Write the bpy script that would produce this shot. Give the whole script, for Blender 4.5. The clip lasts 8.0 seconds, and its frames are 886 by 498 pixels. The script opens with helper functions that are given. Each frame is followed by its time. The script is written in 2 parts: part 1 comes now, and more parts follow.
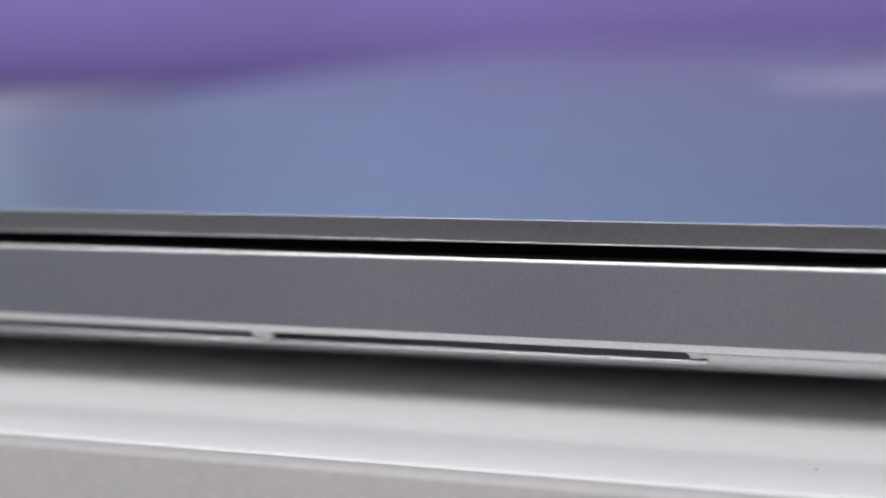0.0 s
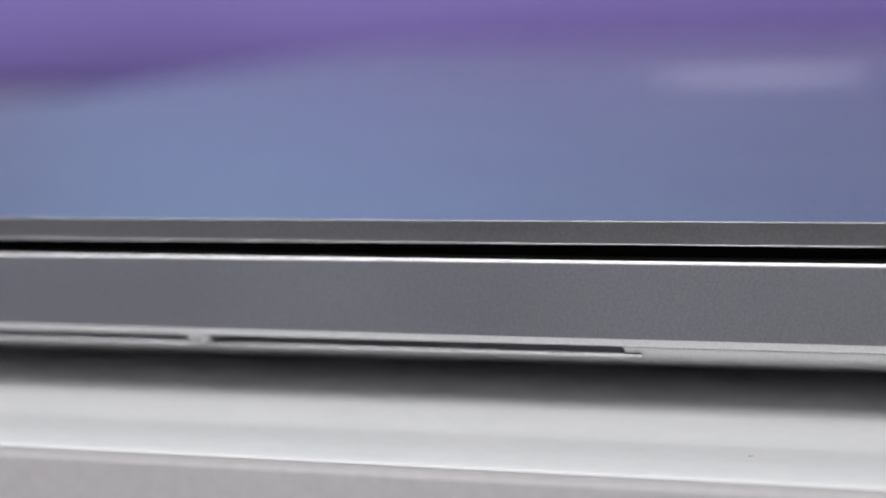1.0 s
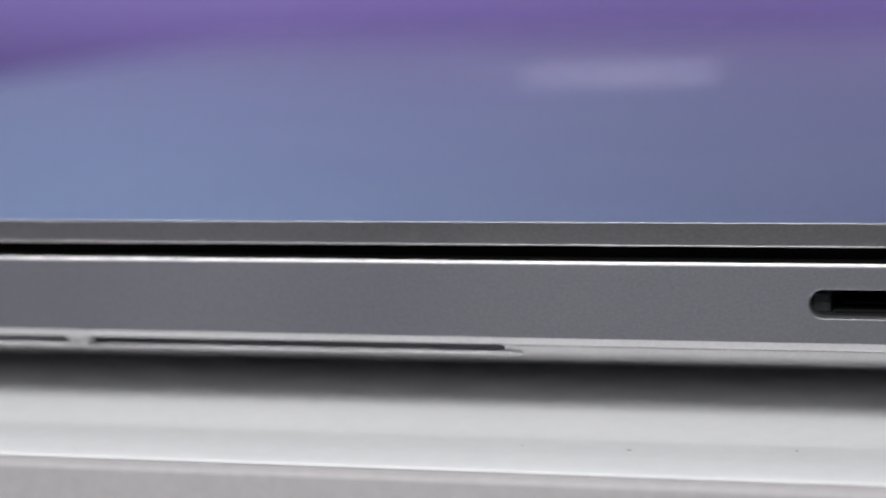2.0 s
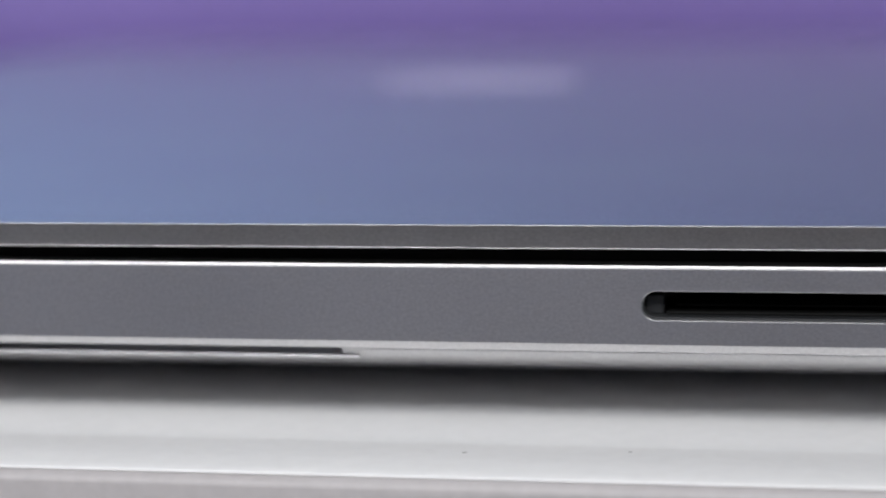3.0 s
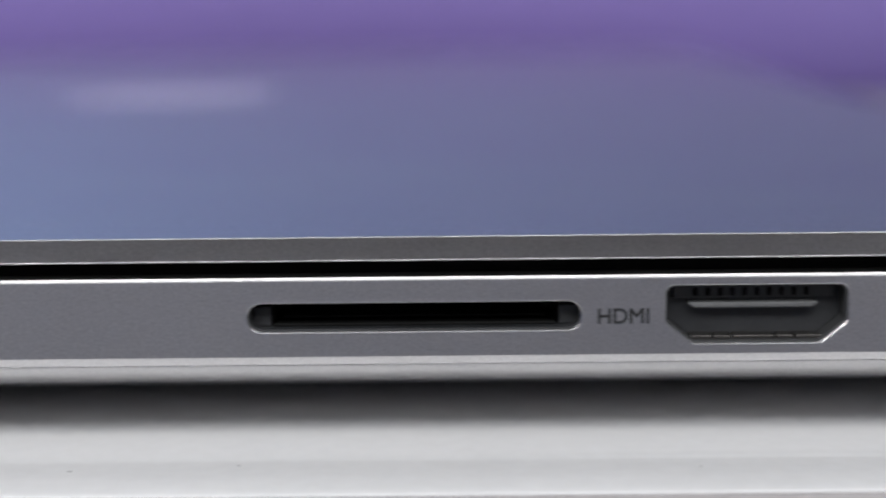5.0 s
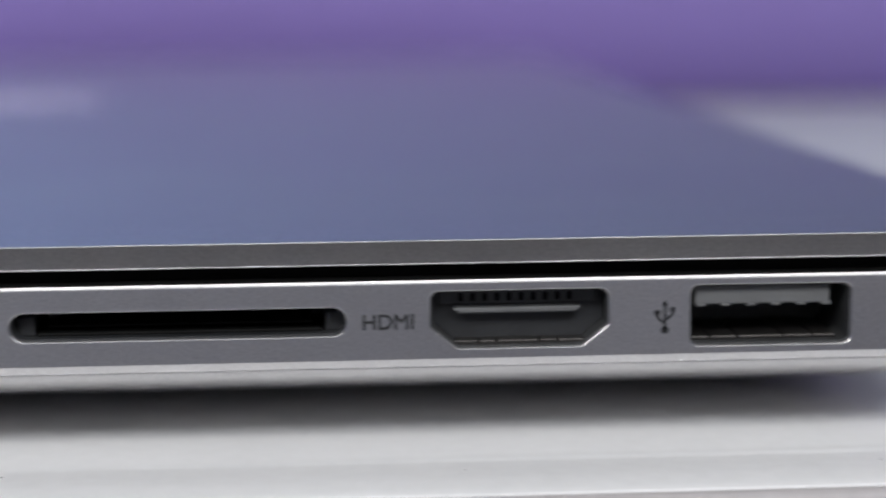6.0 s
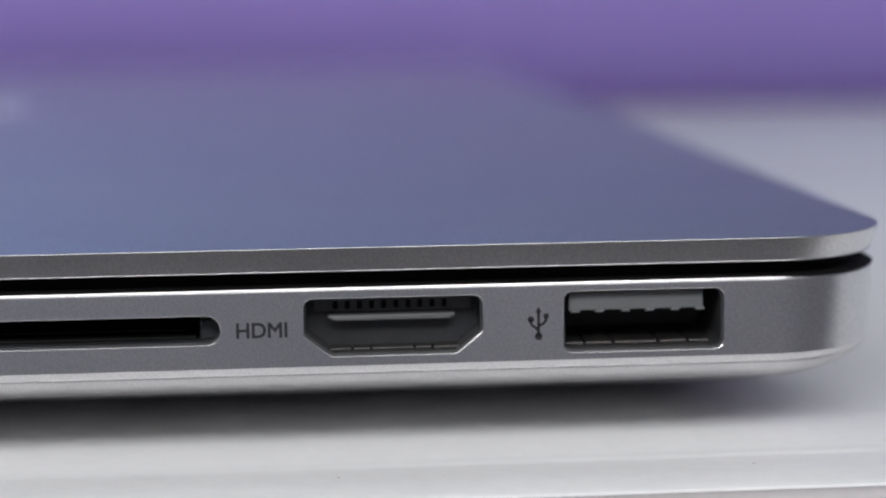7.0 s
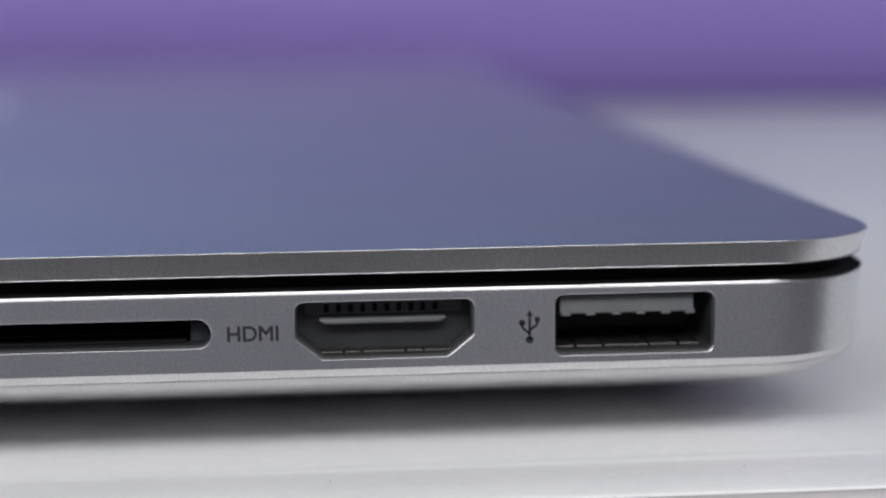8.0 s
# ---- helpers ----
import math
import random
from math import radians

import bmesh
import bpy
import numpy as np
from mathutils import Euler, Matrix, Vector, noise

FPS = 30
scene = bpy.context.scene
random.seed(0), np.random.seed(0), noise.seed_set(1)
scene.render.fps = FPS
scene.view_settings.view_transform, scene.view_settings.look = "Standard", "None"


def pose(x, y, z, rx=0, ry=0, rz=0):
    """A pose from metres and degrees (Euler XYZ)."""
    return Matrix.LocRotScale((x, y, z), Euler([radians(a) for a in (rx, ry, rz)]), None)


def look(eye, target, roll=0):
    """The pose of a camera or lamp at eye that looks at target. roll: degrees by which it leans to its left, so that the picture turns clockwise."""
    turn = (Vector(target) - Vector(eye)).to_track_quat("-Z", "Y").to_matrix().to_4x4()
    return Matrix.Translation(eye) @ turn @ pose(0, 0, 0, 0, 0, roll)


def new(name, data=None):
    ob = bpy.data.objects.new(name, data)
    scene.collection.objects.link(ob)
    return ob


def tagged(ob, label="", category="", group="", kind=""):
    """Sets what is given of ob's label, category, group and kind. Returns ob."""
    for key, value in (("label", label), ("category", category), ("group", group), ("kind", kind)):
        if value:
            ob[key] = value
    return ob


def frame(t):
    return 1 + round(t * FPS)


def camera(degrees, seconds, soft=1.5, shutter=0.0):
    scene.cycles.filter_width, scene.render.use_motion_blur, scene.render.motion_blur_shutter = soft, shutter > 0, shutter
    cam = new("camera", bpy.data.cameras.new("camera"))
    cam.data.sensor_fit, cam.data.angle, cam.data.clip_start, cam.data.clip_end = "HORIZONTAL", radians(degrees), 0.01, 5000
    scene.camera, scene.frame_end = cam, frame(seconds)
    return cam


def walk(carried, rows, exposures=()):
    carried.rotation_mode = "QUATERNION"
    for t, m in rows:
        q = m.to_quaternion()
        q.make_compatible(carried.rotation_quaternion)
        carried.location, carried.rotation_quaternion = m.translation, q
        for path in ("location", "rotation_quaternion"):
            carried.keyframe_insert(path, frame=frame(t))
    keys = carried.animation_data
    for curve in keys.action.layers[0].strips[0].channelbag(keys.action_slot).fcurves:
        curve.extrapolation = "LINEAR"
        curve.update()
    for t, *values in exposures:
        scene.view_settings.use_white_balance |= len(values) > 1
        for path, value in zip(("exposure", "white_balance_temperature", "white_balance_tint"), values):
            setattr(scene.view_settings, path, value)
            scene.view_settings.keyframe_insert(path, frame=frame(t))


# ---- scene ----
FOV = 29.0
cam = camera(FOV, 8.0, soft=2.2, shutter=0.5)
cam.data.dof.use_dof = True
cam.data.dof.focus_distance = 0.1350
cam.data.dof.aperture_fstop = 14.5

# seconds, place in metres, then yaw, pitch and roll in degrees
PATH = [
    (0.0, -0.07301, -0.12681, 0.03591, 22.545, -8.636, -2.023),
    (0.5, -0.07554, -0.12967, 0.03676, 20.278, -8.837, -2.158),
    (1.0, -0.07857, -0.13190, 0.03708, 17.574, -8.983, -2.202),
    (1.5, -0.08115, -0.13466, 0.03834, 14.959, -9.288, -2.022),
    (3.0, -0.07746, -0.13346, 0.03755, 8.356, -9.227, -0.965),
    (3.5, -0.07535, -0.13309, 0.03722, 6.619, -9.014, -0.909),
    (4.0, -0.07206, -0.13202, 0.03679, 4.777, -8.858, -0.810),
    (5.5, -0.06069, -0.13219, 0.03718, -1.638, -8.789, -0.558),
    (6.0, -0.05563, -0.13287, 0.03730, -3.569, -8.718, -0.490),
    (6.5, -0.04922, -0.13374, 0.03737, -4.865, -8.645, -0.578),
    (7.0, -0.04767, -0.13389, 0.03751, -4.448, -8.558, -0.678),
    (7.5, -0.04772, -0.13392, 0.03772, -4.798, -8.558, -0.625),
    (8.0, -0.04874, -0.13366, 0.03796, -5.203, -8.646, -0.516),
]
walk(cam, [(t, pose(x, y, z, 90 + pitch, 0, yaw) @ pose(0, 0, 0, 0, 0, roll))
           for t, x, y, z, yaw, pitch, roll in PATH],
     exposures=[(0.0, 0.0), (8.0, 0.0)])

# ---- world and lights ----
world = bpy.data.worlds.new("world")
scene.world = world
world.use_nodes = True
sky = world.node_tree.nodes.new("ShaderNodeTexSky")
sky.sky_type = "NISHITA"
sky.sun_disc = False
sky.sun_elevation = radians(35)
sky.sun_rotation = radians(-70)
bg = world.node_tree.nodes["Background"]
bg.inputs["Strength"].default_value = 0.1
world.node_tree.links.new(sky.outputs["Color"], bg.inputs["Color"])


def area(name, eye, target, wide, high, watts, colour):
    lamp = bpy.data.lights.new(name, "AREA")
    lamp.shape = "RECTANGLE"
    lamp.size, lamp.size_y = wide, high
    lamp.energy, lamp.color = watts, colour
    ob = new(name, lamp)
    ob.matrix_world = look(eye, target)
    return ob


area("west_window_daylight", (-1.93, 1.3, 0.92), (0, 1.3, 0.6), 1.3, 0.95, 25.5, (0.62, 0.80, 1.0))
area("south_window_daylight", (-0.17, -0.775, 0.69), (-0.17, 0, 0.0), 1.5, 0.28, 13.4, (0.985, 0.99, 1.0))


# ---- materials ----
def links(m, a, b):
    m.node_tree.links.new(a, b)


def material(name, colour, rough, metal=0.0, coarse=(60, 0.06), fine=(4000, 0.05), bump=0.0, bump_scale=4000,
             rough_var=0.06, spec=0.5):
    """Principled surface whose colour varies at two scales, with fine relief."""
    m = bpy.data.materials.new(name)
    m.use_nodes = True
    n = m.node_tree.nodes
    p = n["Principled BSDF"]
    p.inputs["Metallic"].default_value = metal
    p.inputs["Specular IOR Level"].default_value = spec
    tc = n.new("ShaderNodeTexCoord")
    a, b = n.new("ShaderNodeTexNoise"), n.new("ShaderNodeTexNoise")
    for node, scale in ((a, coarse[0]), (b, fine[0])):
        links(m, tc.outputs["Object"], node.inputs["Vector"])
        node.inputs["Scale"].default_value = scale
        node.inputs["Detail"].default_value = 3
    c = Vector(colour[:3])
    last = None
    for node, amount in ((a, coarse[1]), (b, fine[1])):
        ramp = n.new("ShaderNodeMapRange")
        ramp.inputs["From Min"].default_value, ramp.inputs["From Max"].default_value = 0.3, 0.7
        ramp.inputs["To Min"].default_value, ramp.inputs["To Max"].default_value = 1 - amount, 1 + amount
        links(m, node.outputs["Fac"], ramp.inputs["Value"])
        if last is None:
            last = ramp.outputs["Result"]
        else:
            mul = n.new("ShaderNodeMath")
            mul.operation = "MULTIPLY"
            links(m, last, mul.inputs[0])
            links(m, ramp.outputs["Result"], mul.inputs[1])
            last = mul.outputs[0]
    vec = n.new("ShaderNodeVectorMath")
    vec.operation = "SCALE"
    vec.inputs[0].default_value = c
    links(m, last, vec.inputs["Scale"])
    links(m, vec.outputs["Vector"], p.inputs["Base Color"])
    rr = n.new("ShaderNodeMapRange")
    rr.inputs["To Min"].default_value, rr.inputs["To Max"].default_value = rough - rough_var, rough + rough_var
    links(m, a.outputs["Fac"], rr.inputs["Value"])
    links(m, rr.outputs["Result"], p.inputs["Roughness"])
    if bump:
        nb = n.new("ShaderNodeTexNoise")
        nb.inputs["Scale"].default_value = bump_scale
        nb.inputs["Detail"].default_value = 2
        links(m, tc.outputs["Object"], nb.inputs["Vector"])
        bn = n.new("ShaderNodeBump")
        bn.inputs["Strength"].default_value = bump
        bn.inputs["Distance"].default_value = 0.00004
        links(m, nb.outputs["Fac"], bn.inputs["Height"])
        links(m, bn.outputs["Normal"], p.inputs["Normal"])
    return m


ALU = material("anodised_aluminium", (0.72, 0.71, 0.715), 0.30, 1.0, (40, 0.03), (5200, 0.13), 0.11, 9000, 0.03)
LOGO = material("pale_emblem_plastic", (0.74, 0.74, 0.78), 0.15, 0.0, (30, 0.02), (2000, 0.02))
BLACK = material("black_plastic", (0.022, 0.023, 0.025), 0.45, 0.0, (300, 0.2), (3000, 0.15))
# black of the feet and contacts, also paints the shade in the lid gap
RUBBER_AND_SHADE = material("black_rubber_and_shade", (0.006, 0.006, 0.006), 0.7, 0.0, (300, 0.2), (3000, 0.15), spec=0.1)
PORT = material("dark_port_plastic", (0.04, 0.041, 0.042), 0.5, 0.0, (300, 0.15), (3000, 0.1))
TONGUE = material("grey_port_plastic", (0.12, 0.122, 0.124), 0.5, 0.0, (400, 0.05), (4000, 0.05))
STEEL = material("port_steel", (0.085, 0.08, 0.077), 0.5, 1.0, (400, 0.08), (4000, 0.06))
INK = material("dark_grey_print", (0.025, 0.025, 0.027), 0.7, 0.0, (600, 0.1), (6000, 0.1), spec=0.2)
TABLE = material("white_lacquer", (0.80, 0.80, 0.80), 0.38, 0.0, (9, 0.03), (700, 0.02), 0.05, 900, 0.05)
# darker tone that paints shade onto the table's front face
EDGE_SHADE = material("pinkish_grey_edge_shade", (0.46, 0.435, 0.435), 0.5, 0.0, (20, 0.04), (900, 0.04), 0.1, 1500)
DUST = material("pale_lint", (0.7, 0.7, 0.72), 0.8)
CRUMB = material("grey_crumb", (0.22, 0.21, 0.21), 0.8)
PURPLE = material("purple_cloth", (0.26, 0.19, 0.50), 0.85, 0.0, (5, 0.06), (900, 0.05), 0.4, 1500)
WALL = material("pale_blue_wall_paint", (0.49, 0.60, 0.84), 0.8, 0.0, (2, 0.03), (60, 0.02))
GREY = material("greige_wall_paint", (0.71, 0.605, 0.56), 0.8, 0.0, (2, 0.04), (60, 0.03))
PALE = material("pale_wall_paint", (0.58, 0.54, 0.54), 0.8, 0.0, (2, 0.03), (60, 0.02))
CEIL = material("grey_ceiling_paint", (0.22, 0.22, 0.23), 0.85, 0.0, (2, 0.02), (60, 0.02))
FLOOR = material("dark_brown_carpet", (0.09, 0.075, 0.07), 0.9, 0.0, (6, 0.1), (400, 0.15))


# ---- mesh helpers: all shapes are drawn in millimetres ----
MM = 0.001


def to_mesh(name, bm, mat, shift=(0, 0, 0), smooth=None):
    bmesh.ops.recalc_face_normals(bm, faces=bm.faces)
    me = bpy.data.meshes.new(name)
    bm.to_mesh(me)
    bm.free()
    me.transform(Matrix.Diagonal((MM, MM, MM, 1)) @ Matrix.Translation([-c for c in shift]))
    me.materials.append(mat)
    if smooth is not None:
        me.shade_smooth()
        me.set_sharp_from_angle(angle=radians(smooth))
    return me


def thing(name, at, label, category, kind="", group=""):
    ob = new(name)
    ob.empty_display_size = 0.01
    ob.location = Vector(at) * MM
    tagged(ob, label, category, group, kind)
    return ob


def part(name, bm, mat, parent, label="", smooth=None):
    top = parent
    at = Vector(top.location)
    while top.parent:
        top = top.parent
        at += top.location
    ob = new(name, to_mesh(name, bm, mat, at / MM, smooth))
    ob.parent = parent
    if label:
        tagged(ob, label)
    return ob


def solid(name, bm, mat, label, category, kind="", smooth=None, at=(0, 0, 0)):
    ob = new(name, to_mesh(name, bm, mat, at, smooth))
    ob.location = Vector(at) * MM
    return tagged(ob, label, category, "", kind)


def box(x0, x1, y0, y1, z0, z1, bevel=0.0, seg=2, bm=None):
    own = bmesh.new()
    bmesh.ops.create_cube(own, size=1)
    for v in own.verts:
        v.co = Vector(((x0 + x1) / 2 + v.co.x * (x1 - x0), (y0 + y1) / 2 + v.co.y * (y1 - y0), (z0 + z1) / 2 + v.co.z * (z1 - z0)))
    if bevel:
        bmesh.ops.bevel(own, geom=own.edges[:], offset=bevel, segments=seg, affect="EDGES", profile=0.5)
    if bm is None:
        return own
    tmp = bpy.data.meshes.new("tmp")
    own.to_mesh(tmp)
    own.free()
    bm.from_mesh(tmp)
    bpy.data.meshes.remove(tmp)
    return bm


def loft(rings, cap=True):
    """A skin over closed rings of equally many points."""
    bm = bmesh.new()
    rows = [[bm.verts.new(p) for p in ring] for ring in rings]
    k = len(rows[0])
    for a, b in zip(rows, rows[1:]):
        for i in range(k):
            bm.faces.new((a[i], a[(i + 1) % k], b[(i + 1) % k], b[i]))
    if cap:
        bm.faces.new(rows[0][::-1])
        bm.faces.new(rows[-1])
    return bm


def rounded(x0, x1, y0, y1, r, n=10):
    """Rounded rectangle, counter-clockwise."""
    pts = []
    for cx, cy, a0 in ((x1 - r, y0 + r, -90), (x1 - r, y1 - r, 0), (x0 + r, y1 - r, 90), (x0 + r, y0 + r, 180)):
        for i in range(n + 1):
            a = radians(a0 + 90 * i / n)
            pts.append((cx + r * math.cos(a), cy + r * math.sin(a)))
    return pts


def offset(pts, d):
    """Moves a convex counter-clockwise outline outwards by d."""
    out = []
    k = len(pts)
    for i in range(k):
        p, q, s = Vector(pts[i - 1]), Vector(pts[i]), Vector(pts[(i + 1) % k])
        e1, e2 = (q - p), (s - q)
        n1, n2 = Vector((e1.y, -e1.x)).normalized(), Vector((e2.y, -e2.x)).normalized()
        m = (n1 + n2).normalized()
        out.append(tuple(q + m * d / max(0.5, m.dot(n1))))
    return out


def soft_corners(pts, radii, n=5):
    """Rounds the corners of a convex polygon."""
    out = []
    k = len(pts)
    for i, r in enumerate(radii):
        p, q, s = Vector(pts[i - 1]), Vector(pts[i]), Vector(pts[(i + 1) % k])
        u, w = (p - q).normalized(), (s - q).normalized()
        half = math.acos(max(-1, min(1, u.dot(w)))) / 2
        t = r / math.tan(half)
        a, b = q + u * t, q + w * t
        c = q + (u + w).normalized() * (r / math.sin(half))
        a0 = math.atan2(a.y - c.y, a.x - c.x)
        a1 = math.atan2(b.y - c.y, b.x - c.x)
        while a1 < a0:
            a1 += 2 * math.pi
        for j in range(n + 1):
            g = a0 + (a1 - a0) * j / n
            out.append((c.x + r * math.cos(g), c.y + r * math.sin(g)))
    return out


def plate(pts, y0, y1, chamfer=0.0):
    """A plate standing in the plane of the side face: an x-z outline, from depth y0 to y1."""
    if chamfer:
        return loft([[(x, y0, z) for x, z in offset(pts, -chamfer)], [(x, y0 + chamfer, z) for x, z in pts], [(x, y1, z) for x, z in pts]])
    return loft([[(x, y0, z) for x, z in pts], [(x, y1, z) for x, z in pts]])


def socket(pts, y0, y1, wall=0.25):
    """An open box behind an opening: walls and a back."""
    inner, outer = offset(pts, -wall), pts
    rings = [[(x, y1, z) for x, z in outer], [(x, y0, z) for x, z in outer], [(x, y0, z) for x, z in inner], [(x, y1 - wall, z) for x, z in inner]]
    return loft(rings)


# ---- room ----
def room():
    x0, x1, y0, y1, z0, z1 = -2000, 2200, -800, 2600, -740, 1700
    t = 100
    solid("floor", box(x0 - t, x1 + t, y0 - t, y1 + t, z0 - t, z0), FLOOR, "dark brown carpeted floor of the room", "floor", "structure")
    solid("ceiling", box(x0 - t, x1 + t, y0 - t, y1 + t, z1, z1 + t), CEIL, "plain grey painted ceiling", "ceiling", "structure")
    solid("wall_north", box(x0 - t, x1 + t, y1, y1 + t, z0, z1), WALL, "pale blue painted wall", "wall", "structure")
    bm = box(x0 - t, -980, y0 - t, y0, z0, z1)
    box(640, x1 + t, y0 - t, y0, z0, z1, bm=bm)
    box(-980, 640, y0 - t, y0, z0, 540, bm=bm)
    box(-980, 640, y0 - t, y0, 840, z1, bm=bm)
    solid("wall_south", bm, GREY, "pale beige wall with a wide window opening", "wall", "structure")
    solid("wall_east", box(x1, x1 + t, y0, y1, z0, z1), PALE, "plain pale painted wall", "wall", "structure")
    bm = box(x0 - t, x0, y0, 630, z0, z1)
    box(x0 - t, x0, 1970, y1, z0, z1, bm=bm)
    box(x0 - t, x0, 630, 1970, z0, 400, bm=bm)
    box(x0 - t, x0, 630, 1970, 1400, z1, bm=bm)
    solid("wall_west", bm, WALL, "pale blue wall with a window opening", "wall", "structure")


room()


# ---- table and backdrop ----
def table():
    """White lacquered table: a rounded front edge, a shallow moulding along it, then the flat top."""
    t = thing("table", (0, 250, -740), "white lacquered table with a moulded rounded front edge", "table")
    rings = []
    # the small bead along the moulding rises towards one end
    for x, bead in ((-900, 0.0), (-75, 0.0), (-45, 0.4), (-10, 1.0), (900, 1.0)):
        prof = [(-8.6, -32), (-8.6, -0.58), (-8.58, -0.53), (-8.5, -0.5), (-7.4, -0.40), (-5.6, -0.29), (-4.6, -0.27), (-2.2, -0.34)]
        prof += [(-0.4, -0.39), (0.15, -0.385 + 0.025 * bead), (0.45, -0.365 + 0.075 * bead), (0.8, -0.335 + 0.065 * bead)]
        prof += [(1.2, -0.30 + 0.02 * bead), (1.8, -0.24), (3.4, -0.09), (5.2, -0.01), (6.4, 0.0), (60, 0.0), (884, 0.0), (886, -2), (886, -32)]
        rings.append([(x, y, z) for y, z in prof])
    part("tabletop", loft(rings), TABLE, t, smooth=50)
    # the front face's shade is painted: a strip in a darker pinkish grey
    part("front_edge_shade", box(-900, 900, -10.4, -8.61, -32, -0.505, 0.85, 6), EDGE_SHADE, t, "strip along the front edge, its shade put into a pinkish grey colour", smooth=50)
    for x in (-840, 840):
        for y in (50, 840):
            part("leg", box(x - 25, x + 25, y - 25, y + 25, -740, -32, 3), TABLE, t)


table()


def backdrop():
    """A long padded panel with a bulging front, standing on the table behind the laptop, a little askew."""
    high, low = BACKDROP_TOP, 0.42 * BACKDROP_TOP
    prof = [(46 - 60 * math.cos(radians(a)), low + (high - low) * math.sin(radians(a))) for a in range(-45, 91, 5)]
    prof = [(y, z) for y, z in prof if z > 0.4]
    prof = [(prof[0][0] + 2.0, 0.0)] + prof + [(86, high - 3), (98, high - 13), (100, 0.0)]
    turn = radians(-3.2)
    rings = [[(-190 + x * math.cos(turn) - y * math.sin(turn), 425 + x * math.sin(turn) + y * math.cos(turn), z) for y, z in prof] for x in (-690, 1000)]
    solid("backdrop", loft(rings), PURPLE, "long purple padded backdrop panel standing on the white table", "backdrop", "structure", smooth=40)


BACKDROP_TOP = 90.0
backdrop()


# ---- laptop ----
TOP = 17.6
LID_LOW, BASE_TOP, FACE_LOW = 15.59, 14.34, 8.04
WIDE, DEEP, RAD = 247.0, 359.0, 11.0
HINGE = 1.1


def outline(inset, z, rear=0.0):
    r = max(RAD - inset, 1.5) + rear * 0.5 if rear >= 0 else max(RAD - 0.5 * inset, 4.0)
    return [(x, y, z) for x, y in rounded(-WIDE + inset, HINGE - inset - rear, inset, DEEP - inset, r, 24)]


SD = soft_corners([(-81.3, 10.02), (-55.0, 10.02), (-55.0, 12.34), (-81.3, 12.34)], (1.12,) * 4, 8)
HDMI = soft_corners([(-46.25, 8.82), (-36.25, 8.82), (-34.1, 10.55), (-34.1, 13.5), (-48.42, 13.5), (-48.42, 10.55)], (0.5, 0.5, 0.5, 0.75, 0.75, 0.5))
USB = soft_corners([(-27.6, 8.62), (-14.5, 8.62), (-14.5, 13.6), (-27.6, 13.6)], (0.75,) * 4, 6)
VENTS = [soft_corners([(a, 6.46), (b, 6.46), (b, 7.24), (a, 7.24)], (0.3,) * 4, 4) for a, b in ((-183.0, -144.6), (-142.4, -105.8))]


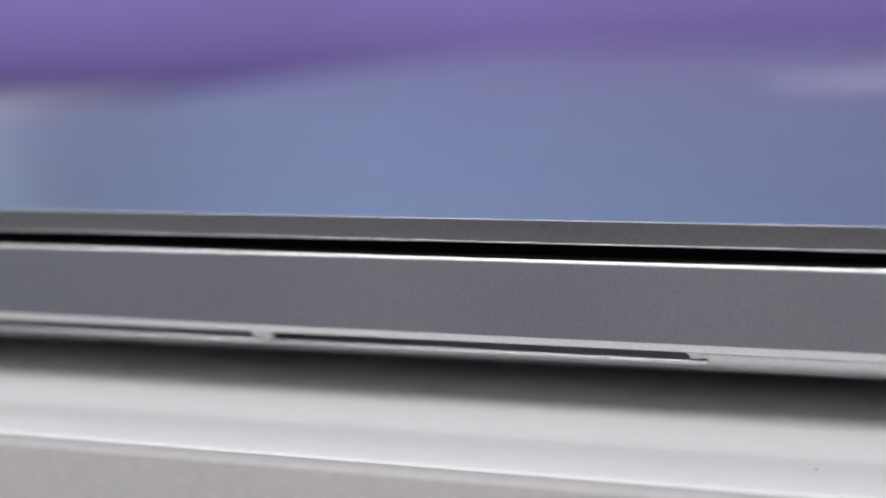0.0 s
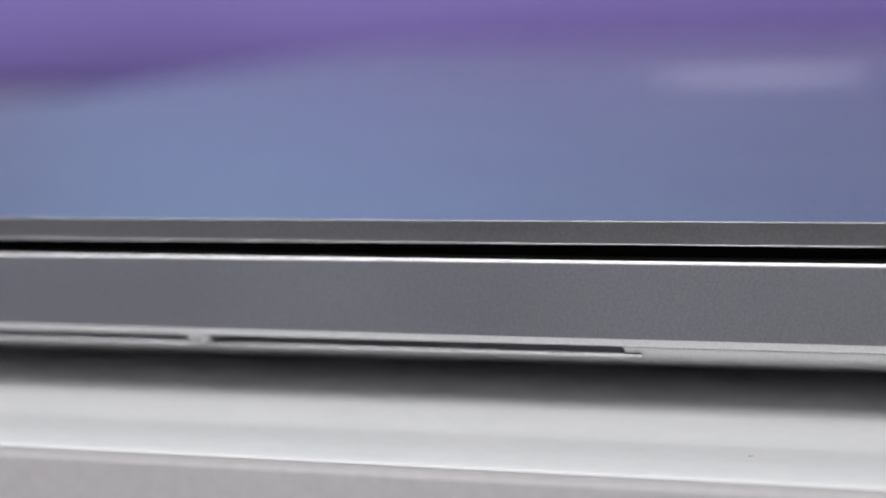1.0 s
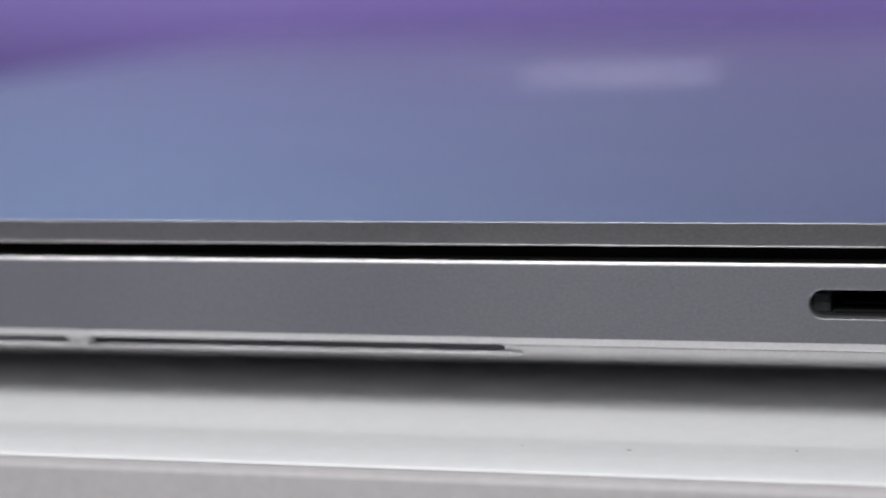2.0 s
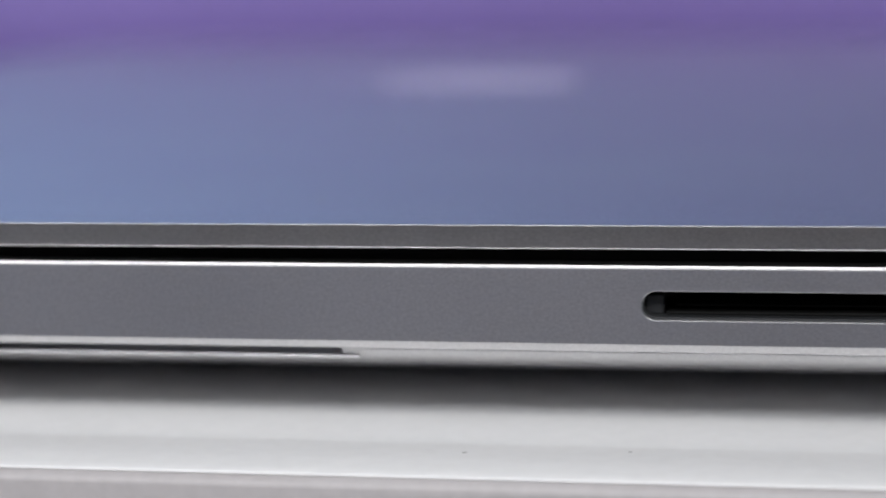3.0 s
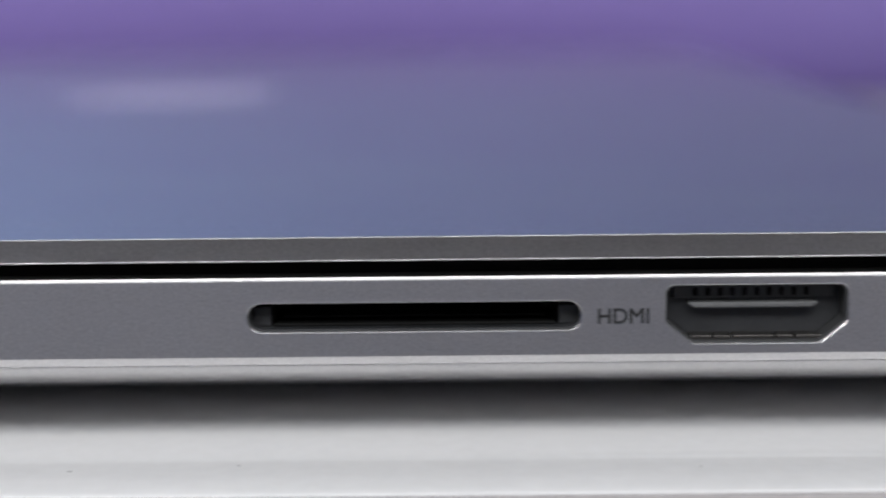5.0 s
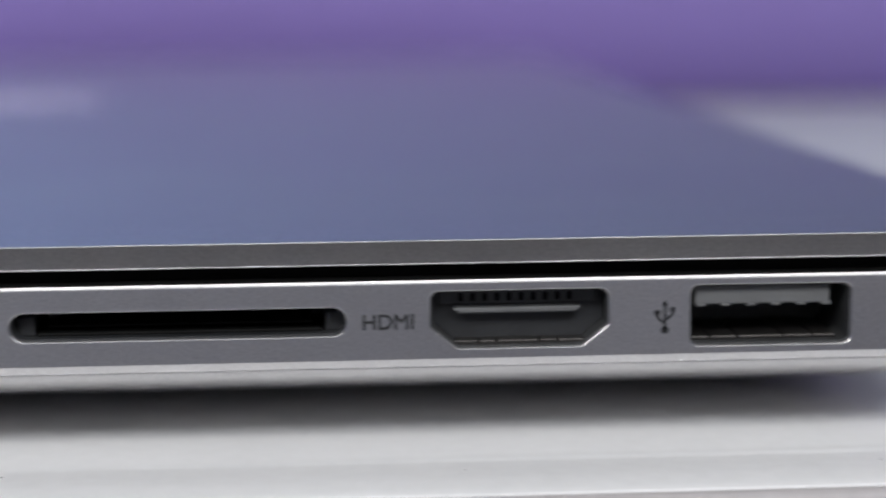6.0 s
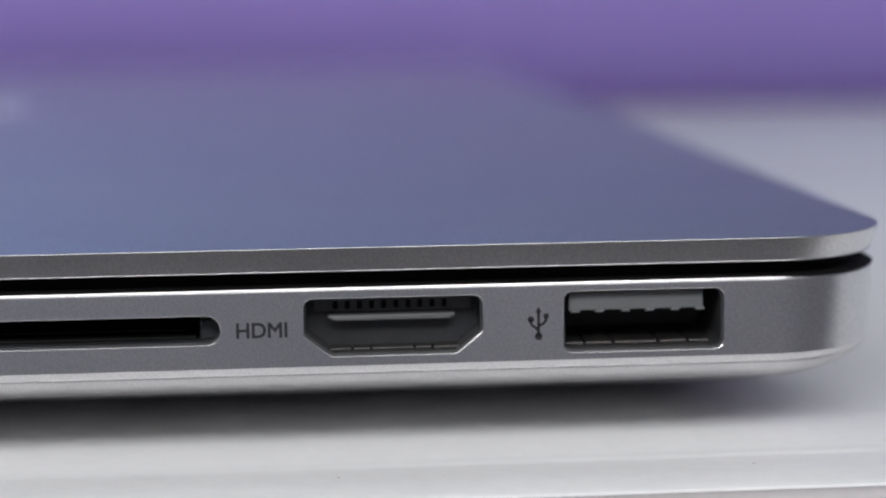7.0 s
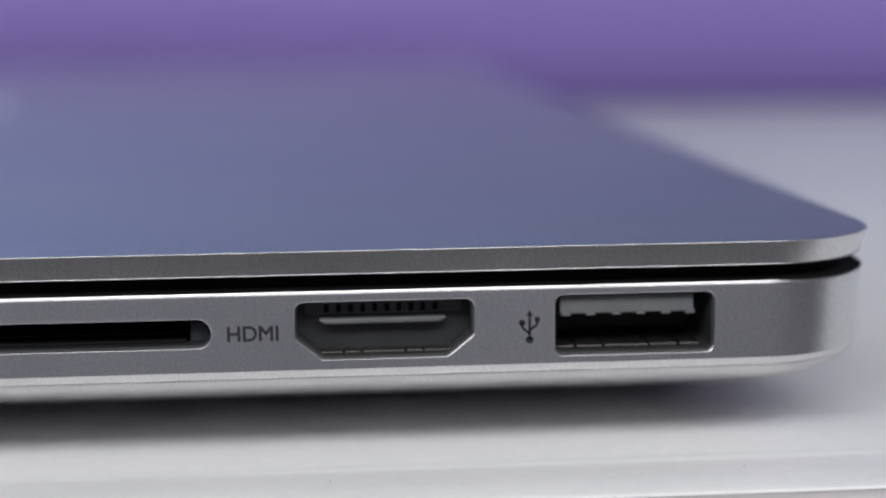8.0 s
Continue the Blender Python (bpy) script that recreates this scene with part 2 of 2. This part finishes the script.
def laptop():
    t = thing("laptop", (-WIDE / 2, DEEP / 2, 0), "closed silver aluminium laptop lying on the white table", "laptop")
    # lid
    lid = part("lid", loft([outline(1.6, LID_LOW + 0.05), outline(0.62, LID_LOW), outline(0.575, LID_LOW + 0.025), outline(0.63, LID_LOW + 0.085), outline(0.0, TOP - 0.06), outline(0.035, TOP - 0.008), outline(0.07, TOP), outline(0.6, TOP + 0.004), outline(4.0, TOP + 0.01)]), ALU, t, "smooth silver aluminium lid", smooth=12)
    # a black sheet over the ledge stands in for the gap's shade
    part("gap_shade", loft([outline(0.36, BASE_TOP + 0.004), outline(0.40, BASE_TOP + 0.03), outline(2.6, BASE_TOP + 0.06), outline(2.6, LID_LOW + 0.06)]), RUBBER_AND_SHADE, t, "black sheet put in as the shade between lid and base")
    # base with its openings cut through the side
    prof = [(1.4, BASE_TOP), (0.34, BASE_TOP), (0.30, BASE_TOP - 0.03), (0.187, BASE_TOP - 0.12), (0.1, BASE_TOP - 0.237), (0.1, FACE_LOW)]
    # the underside curls in and eases into a shallow dome
    slopes = [(0, 0.85), (1, 0.75), (2, 0.63), (3, 0.52), (4, 0.42), (5, 0.34), (6, 0.28), (7, 0.25), (11, 0.215)]
    steps = [0, 0.5, 1.0, 1.5, 2.0, 2.5, 3.0, 3.5, 4.0, 4.5, 5.0, 6.0, 7.0, 9.0, 11.0]
    z = FACE_LOW
    for y0, y1 in zip(steps, steps[1:]):
        mid = (y0 + y1) / 2
        (ya, sa), (yb, sb) = [pair for pair in zip(slopes, slopes[1:]) if pair[0][0] <= mid <= pair[1][0]][0]
        z -= (y1 - y0) * (sa + (sb - sa) * (mid - ya) / (yb - ya))
        y = 0.1 + y1
        prof.append((y, z))
        if y1 == 1.0:
            prof += [(y + 0.10, z - 0.03), (y + 0.10, z - 0.07), (y + 0.05, z - 0.12)]
    prof += [(14.0, 2.75), (18.0, 1.9), (25.0, 1.0), (40.0, 0.8), (80.0, 0.7)]
    rings = [outline(i, z, 0.4 - (0.5 * max(0, i - 0.1) if z < FACE_LOW else 0)) for i, z in prof]
    bm = loft(rings)
    bmesh.ops.recalc_face_normals(bm, faces=bm.faces)
    me = bpy.data.meshes.new("base_raw")
    bm.to_mesh(me)
    bm.free()
    raw = new("base_raw", me)
    made = []
    for pts, deep, flare in ((SD, 9, 0.065), (HDMI, 9, 0.065), (USB, 10, 0.065), (VENTS[0], 6, 0.05), (VENTS[1], 6, 0.05)):
        base_y = 0.1 if flare > 0.06 else 0.3
        slope = 1.3 if flare > 0.06 else 1.0
        ahead = 0.02 if flare > 0.06 else 0.6
        cut = loft([[(x, base_y - ahead, z) for x, z in offset(pts, flare + ahead * slope)], [(x, base_y + flare / slope, z) for x, z in pts], [(x, deep, z) for x, z in pts]])
        bmesh.ops.recalc_face_normals(cut, faces=cut.faces)
        cm = bpy.data.meshes.new("cutter")
        cut.to_mesh(cm)
        cut.free()
        co = new("cutter", cm)
        mod = raw.modifiers.new("cut", "BOOLEAN")
        mod.object, mod.operation, mod.solver = co, "DIFFERENCE", "EXACT"
        made.append(co)
    done = bpy.data.meshes.new_from_object(raw.evaluated_get(bpy.context.evaluated_depsgraph_get()))
    for ob in (raw, *made):
        bpy.data.objects.remove(ob)
    bm = bmesh.new()
    bm.from_mesh(done)
    base = part("base", bm, ALU, t, "silver aluminium base with port openings in its side", smooth=13)
    for x in (-205, -42):
        for y in (42, DEEP - 42):
            ring = [[(x + r * math.cos(radians(c)), y + r * math.sin(radians(c)), z) for c in range(0, 360, 15)] for r, z in ((7.0, 0.0), (7.8, 0.4), (8.0, 3.4))]
            part("foot", loft(ring), RUBBER_AND_SHADE, t, "round black rubber foot", smooth=40)
    return t, lid, base


LAPTOP, LID, BASE = laptop()


def sd_slot():
    s = part("card_slot", socket(offset(SD, -0.01), 0.75, 8.8, 0.12), BLACK, LAPTOP, "black lined memory card slot")
    part("guide_rail", box(-81.1, -79.6, 2.0, 8.0, 10.15, 11.75, 0.15), BLACK, s)
    part("guide_rail", box(-56.7, -55.2, 2.0, 8.0, 10.15, 11.75, 0.15), BLACK, s)
    part("lower_lip", box(-79.4, -57.0, 1.8, 8.0, 10.16, 10.42, 0.1), RUBBER_AND_SHADE, s)
    part("spring_contact", box(-78.6, -57.8, 2.6, 8.0, 10.75, 10.9, 0.05), RUBBER_AND_SHADE, s)


def hdmi_port():
    s = part("display_port", socket(offset(HDMI, -0.01), 0.55, 8.8, 0.15), PORT, LAPTOP, "dark display socket")
    tongue = soft_corners([(-46.0, 11.42), (-36.7, 11.42), (-36.0, 11.86), (-46.7, 11.86)], (0.1,) * 4, 3)
    part("tongue", plate(tongue, 1.3, 8.0, 0.12), TONGUE, s, "pale grey plastic tongue")
    part("insulator", box(-47.6, -34.9, 2.0, 8.0, 12.15, 13.2, 0.05, 1), PORT, s)
    part("back_plate", plate(offset(HDMI, -0.2), 2.6, 2.9), BLACK, s)
    for i in range(10):
        x = -45.85 + i * 0.975
        part("contact", box(x - 0.2, x + 0.2, 1.9, 7.5, 12.3, 12.95, 0.05, 1), RUBBER_AND_SHADE, s)
    for a, b in ((-46.35, -44.6), (-44.48, -43.12), (-43.0, -39.6), (-39.48, -38.17), (-38.05, -35.9)):
        part("shield_spring", box(a, b, 1.1, 7.5, 8.95, 9.28, 0.08, 2), STEEL, s, "steel shield spring")


def usb_port():
    s = part("usb_port", socket(offset(USB, -0.01), 0.6, 9.6, 0.15), PORT, LAPTOP, "black lined rectangular data socket")
    tongue = part("tongue", box(-27.05, -16.05, 1.0, 9.0, 11.85, 13.42, 0.12), TONGUE, s, "grey plastic tongue with contacts")
    for x in (-26.5, -24.5, -22.4, -20.4, -18.3, -16.3):
        part("tongue_bump", box(x - 0.42, x + 0.42, 1.02, 8.0, 11.62, 11.97, 0.17, 3), TONGUE, tongue)
    for a, b in ((-27.2, -25.72), (-25.58, -23.4), (-23.25, -19.62), (-19.48, -17.2), (-17.07, -15.3)):
        part("shield_spring", box(a, b, 1.7, 9.0, 8.8, 9.12, 0.1, 2), STEEL, s, "steel shield spring")


def text_mesh(word, high, x, z, y, deep, wide):
    cu = bpy.data.curves.new("word", "FONT")
    cu.body = word
    cu.size = 1.0
    cu.extrude = 0.02
    cu.bevel_depth = 0.02
    ob = new("word", cu)
    me = bpy.data.meshes.new_from_object(ob.evaluated_get(bpy.context.evaluated_depsgraph_get()))
    bpy.data.objects.remove(ob)
    bm = bmesh.new()
    bm.from_mesh(me)
    xs, ys = [v.co.x for v in bm.verts], [v.co.y for v in bm.verts]
    sx, sy = wide / (max(xs) - min(xs)), high / (max(ys) - min(ys))
    ax, ay = min(xs), min(ys)
    for v in bm.verts:
        v.co = Vector((x + (v.co.x - ax) * sx, y - v.co.z * deep / 0.02, z + (v.co.y - ay) * sy))
    return bm


def strip(pts, w, y0, y1):
    """A flat ribbon along points of the x-z plane."""
    bm = bmesh.new()
    left, right = [], []
    for i, p in enumerate(pts):
        a, b = Vector(pts[max(0, i - 1)]), Vector(pts[min(len(pts) - 1, i + 1)])
        d = (b - a).normalized()
        n = Vector((-d.y, d.x)) * w / 2
        left.append(Vector(p) + n)
        right.append(Vector(p) - n)
    ring = [tuple(v) for v in left + right[::-1]]
    a = [bm.verts.new((x, y0, z)) for x, z in ring]
    b = [bm.verts.new((x, y1, z)) for x, z in ring]
    k, h = len(ring), len(pts)
    for i in range(k):
        bm.faces.new((a[i], a[(i + 1) % k], b[(i + 1) % k], b[i]))
    for i in range(h - 1):
        bm.faces.new((a[i], a[i + 1], a[k - 2 - i], a[k - 1 - i]))
        bm.faces.new((b[i], b[i + 1], b[k - 2 - i], b[k - 1 - i]))
    return bm


def disc(cx, cz, r, y0, y1, n=20):
    return plate([(cx + r * math.cos(2 * math.pi * i / n), cz + r * math.sin(2 * math.pi * i / n)) for i in range(n)], y0, y1)


def prints():
    y0, y1 = 0.085, 0.13
    part("port_lettering", text_mesh("HDMI", 1.24, -53.75, 10.48, 0.1, 0.015, 4.05), INK, LAPTOP, "small dark printed lettering")
    cx, cz = -29.63, 11.1
    icon = part("usb_symbol", strip([(cx, cz - 1.1), (cx, cz + 0.95)], 0.22, y0, y1), INK, LAPTOP, "small dark printed trident symbol")
    part("arrow_tip", plate([(cx - 0.26, cz + 0.85), (cx + 0.26, cz + 0.85), (cx, cz + 1.36)], y0, y1), INK, icon)
    part("ring", disc(cx, cz - 1.08, 0.32, y0, y1), INK, icon)
    part("branch", strip([(cx, cz - 0.62), (cx - 0.2, cz - 0.42), (cx - 0.5, cz - 0.2), (cx - 0.62, cz + 0.05), (cx - 0.62, cz + 0.3)], 0.21, y0, y1), INK, icon)
    part("branch_end", disc(cx - 0.62, cz + 0.3, 0.26, y0, y1), INK, icon)
    part("branch", strip([(cx, cz - 0.3), (cx + 0.2, cz - 0.15), (cx + 0.5, cz + 0.05), (cx + 0.62, cz + 0.25), (cx + 0.62, cz + 0.5)], 0.21, y0, y1), INK, icon)
    part("branch_end", plate([(cx + 0.42, cz + 0.36), (cx + 0.82, cz + 0.36), (cx + 0.82, cz + 0.76), (cx + 0.42, cz + 0.76)], y0, y1), INK, icon)


def lid_emblem():
    """Pale inlay in the middle of the lid: a rounded body and a small leaf-shaped piece, both plain."""
    cx, cy = -WIDE / 2, DEEP / 2
    z0, z1 = TOP + 0.005, TOP + 0.02
    body = []
    for i in range(48):
        g = 2 * math.pi * i / 48
        rx, ry = 19.5, 20.4
        body.append((cx + 7.0 + rx * math.copysign(abs(math.cos(g)) ** 0.85, math.cos(g)), cy + ry * math.copysign(abs(math.sin(g)) ** 0.9, math.sin(g))))
    e = part("emblem", loft([[(x, y, z0) for x, y in body], [(x, y, z1) for x, y in body]]), LOGO, LID, "pale glossy emblem inlaid in the lid")
    leaf = []
    for i in range(24):
        g = 2 * math.pi * i / 24
        leaf.append((cx - 18.2 + 5.6 * math.cos(g), cy + 1.2 + 2.6 * math.sin(g) + 1.5 * math.cos(g)))
    part("emblem_leaf", loft([[(x, y, z0) for x, y in leaf], [(x, y, z1) for x, y in leaf]]), LOGO, LID, "small pale leaf-shaped inlay")
    return e


sd_slot()
hdmi_port()
usb_port()
prints()
lid_emblem()


def rod(x0, x1, y, z, r, n=10):
    """A thin bar with rounded ends along x."""
    rings = []
    for x, k in ((x0 - r, 0.05), (x0 - 0.6 * r, 0.8), (x0, 1.0), (x1, 1.0), (x1 + 0.6 * r, 0.8), (x1 + r, 0.05)):
        rings.append([(x, y + k * r * math.cos(2 * math.pi * i / n), z + k * r * math.sin(2 * math.pi * i / n)) for i in range(n)])
    return loft(rings)


def vent_lips():
    for a, b in ((-184.0, -143.9), (-143.1, -104.6)):
        part("vent_lip", rod(a, b, 2.3, 6.22, 0.17), ALU, LAPTOP, "narrow rounded lip below a vent slot", smooth=60)


vent_lips()


def specks():
    """Tiny lint flakes on the lid and crumbs on the table's edge."""
    rng = random.Random(4)

    def scatter(places, size):
        bm = bmesh.new()
        for x, y, z in places:
            n, r, turn = 6, size * rng.uniform(0.6, 1.2), rng.uniform(0, 6.28)
            low = [bm.verts.new((x + r * math.cos(turn + 1.047 * i) * rng.uniform(0.7, 1.5), y + r * math.sin(turn + 1.047 * i) * rng.uniform(0.5, 1.0), z)) for i in range(n)]
            tip = bm.verts.new((x, y, z + r * 0.6))
            for i in range(n):
                bm.faces.new((low[i], low[(i + 1) % n], tip))
            bm.faces.new(low[::-1])
        return bm

    top = [(x, y, TOP + 0.012) for x, y in ((-92.1, 104.4), (-118.7, 122.1), (-85.5, 46.4), (-34.9, 25.8), (-14.0, 20.3), (-180.5, 163.0))]
    top += [(rng.uniform(-200, -10), rng.uniform(4, 120), TOP + 0.012) for i in range(16)]
    solid("lint", scatter(top, 0.1), DUST, "tiny pale lint flakes lying on the lid", "lint", "stuff")
    low = [(-95.2, -2.7, -0.35), (-45.9, -2.7, -0.35), (-12.6, -2.6, -0.35), (-7.8, -1.5, -0.4)]
    low += [(rng.uniform(-130, 30), rng.uniform(-7, -1), -0.4) for i in range(6)]
    part("speck_mark", scatter([(-18.8, 0.72, 7.55)], 0.12), CRUMB, LAPTOP, "tiny dark fleck stuck to the lower edge")
    solid("crumb", scatter(low, 0.19), CRUMB, "tiny grey crumbs along the table's front edge", "crumb", "stuff")


specks()
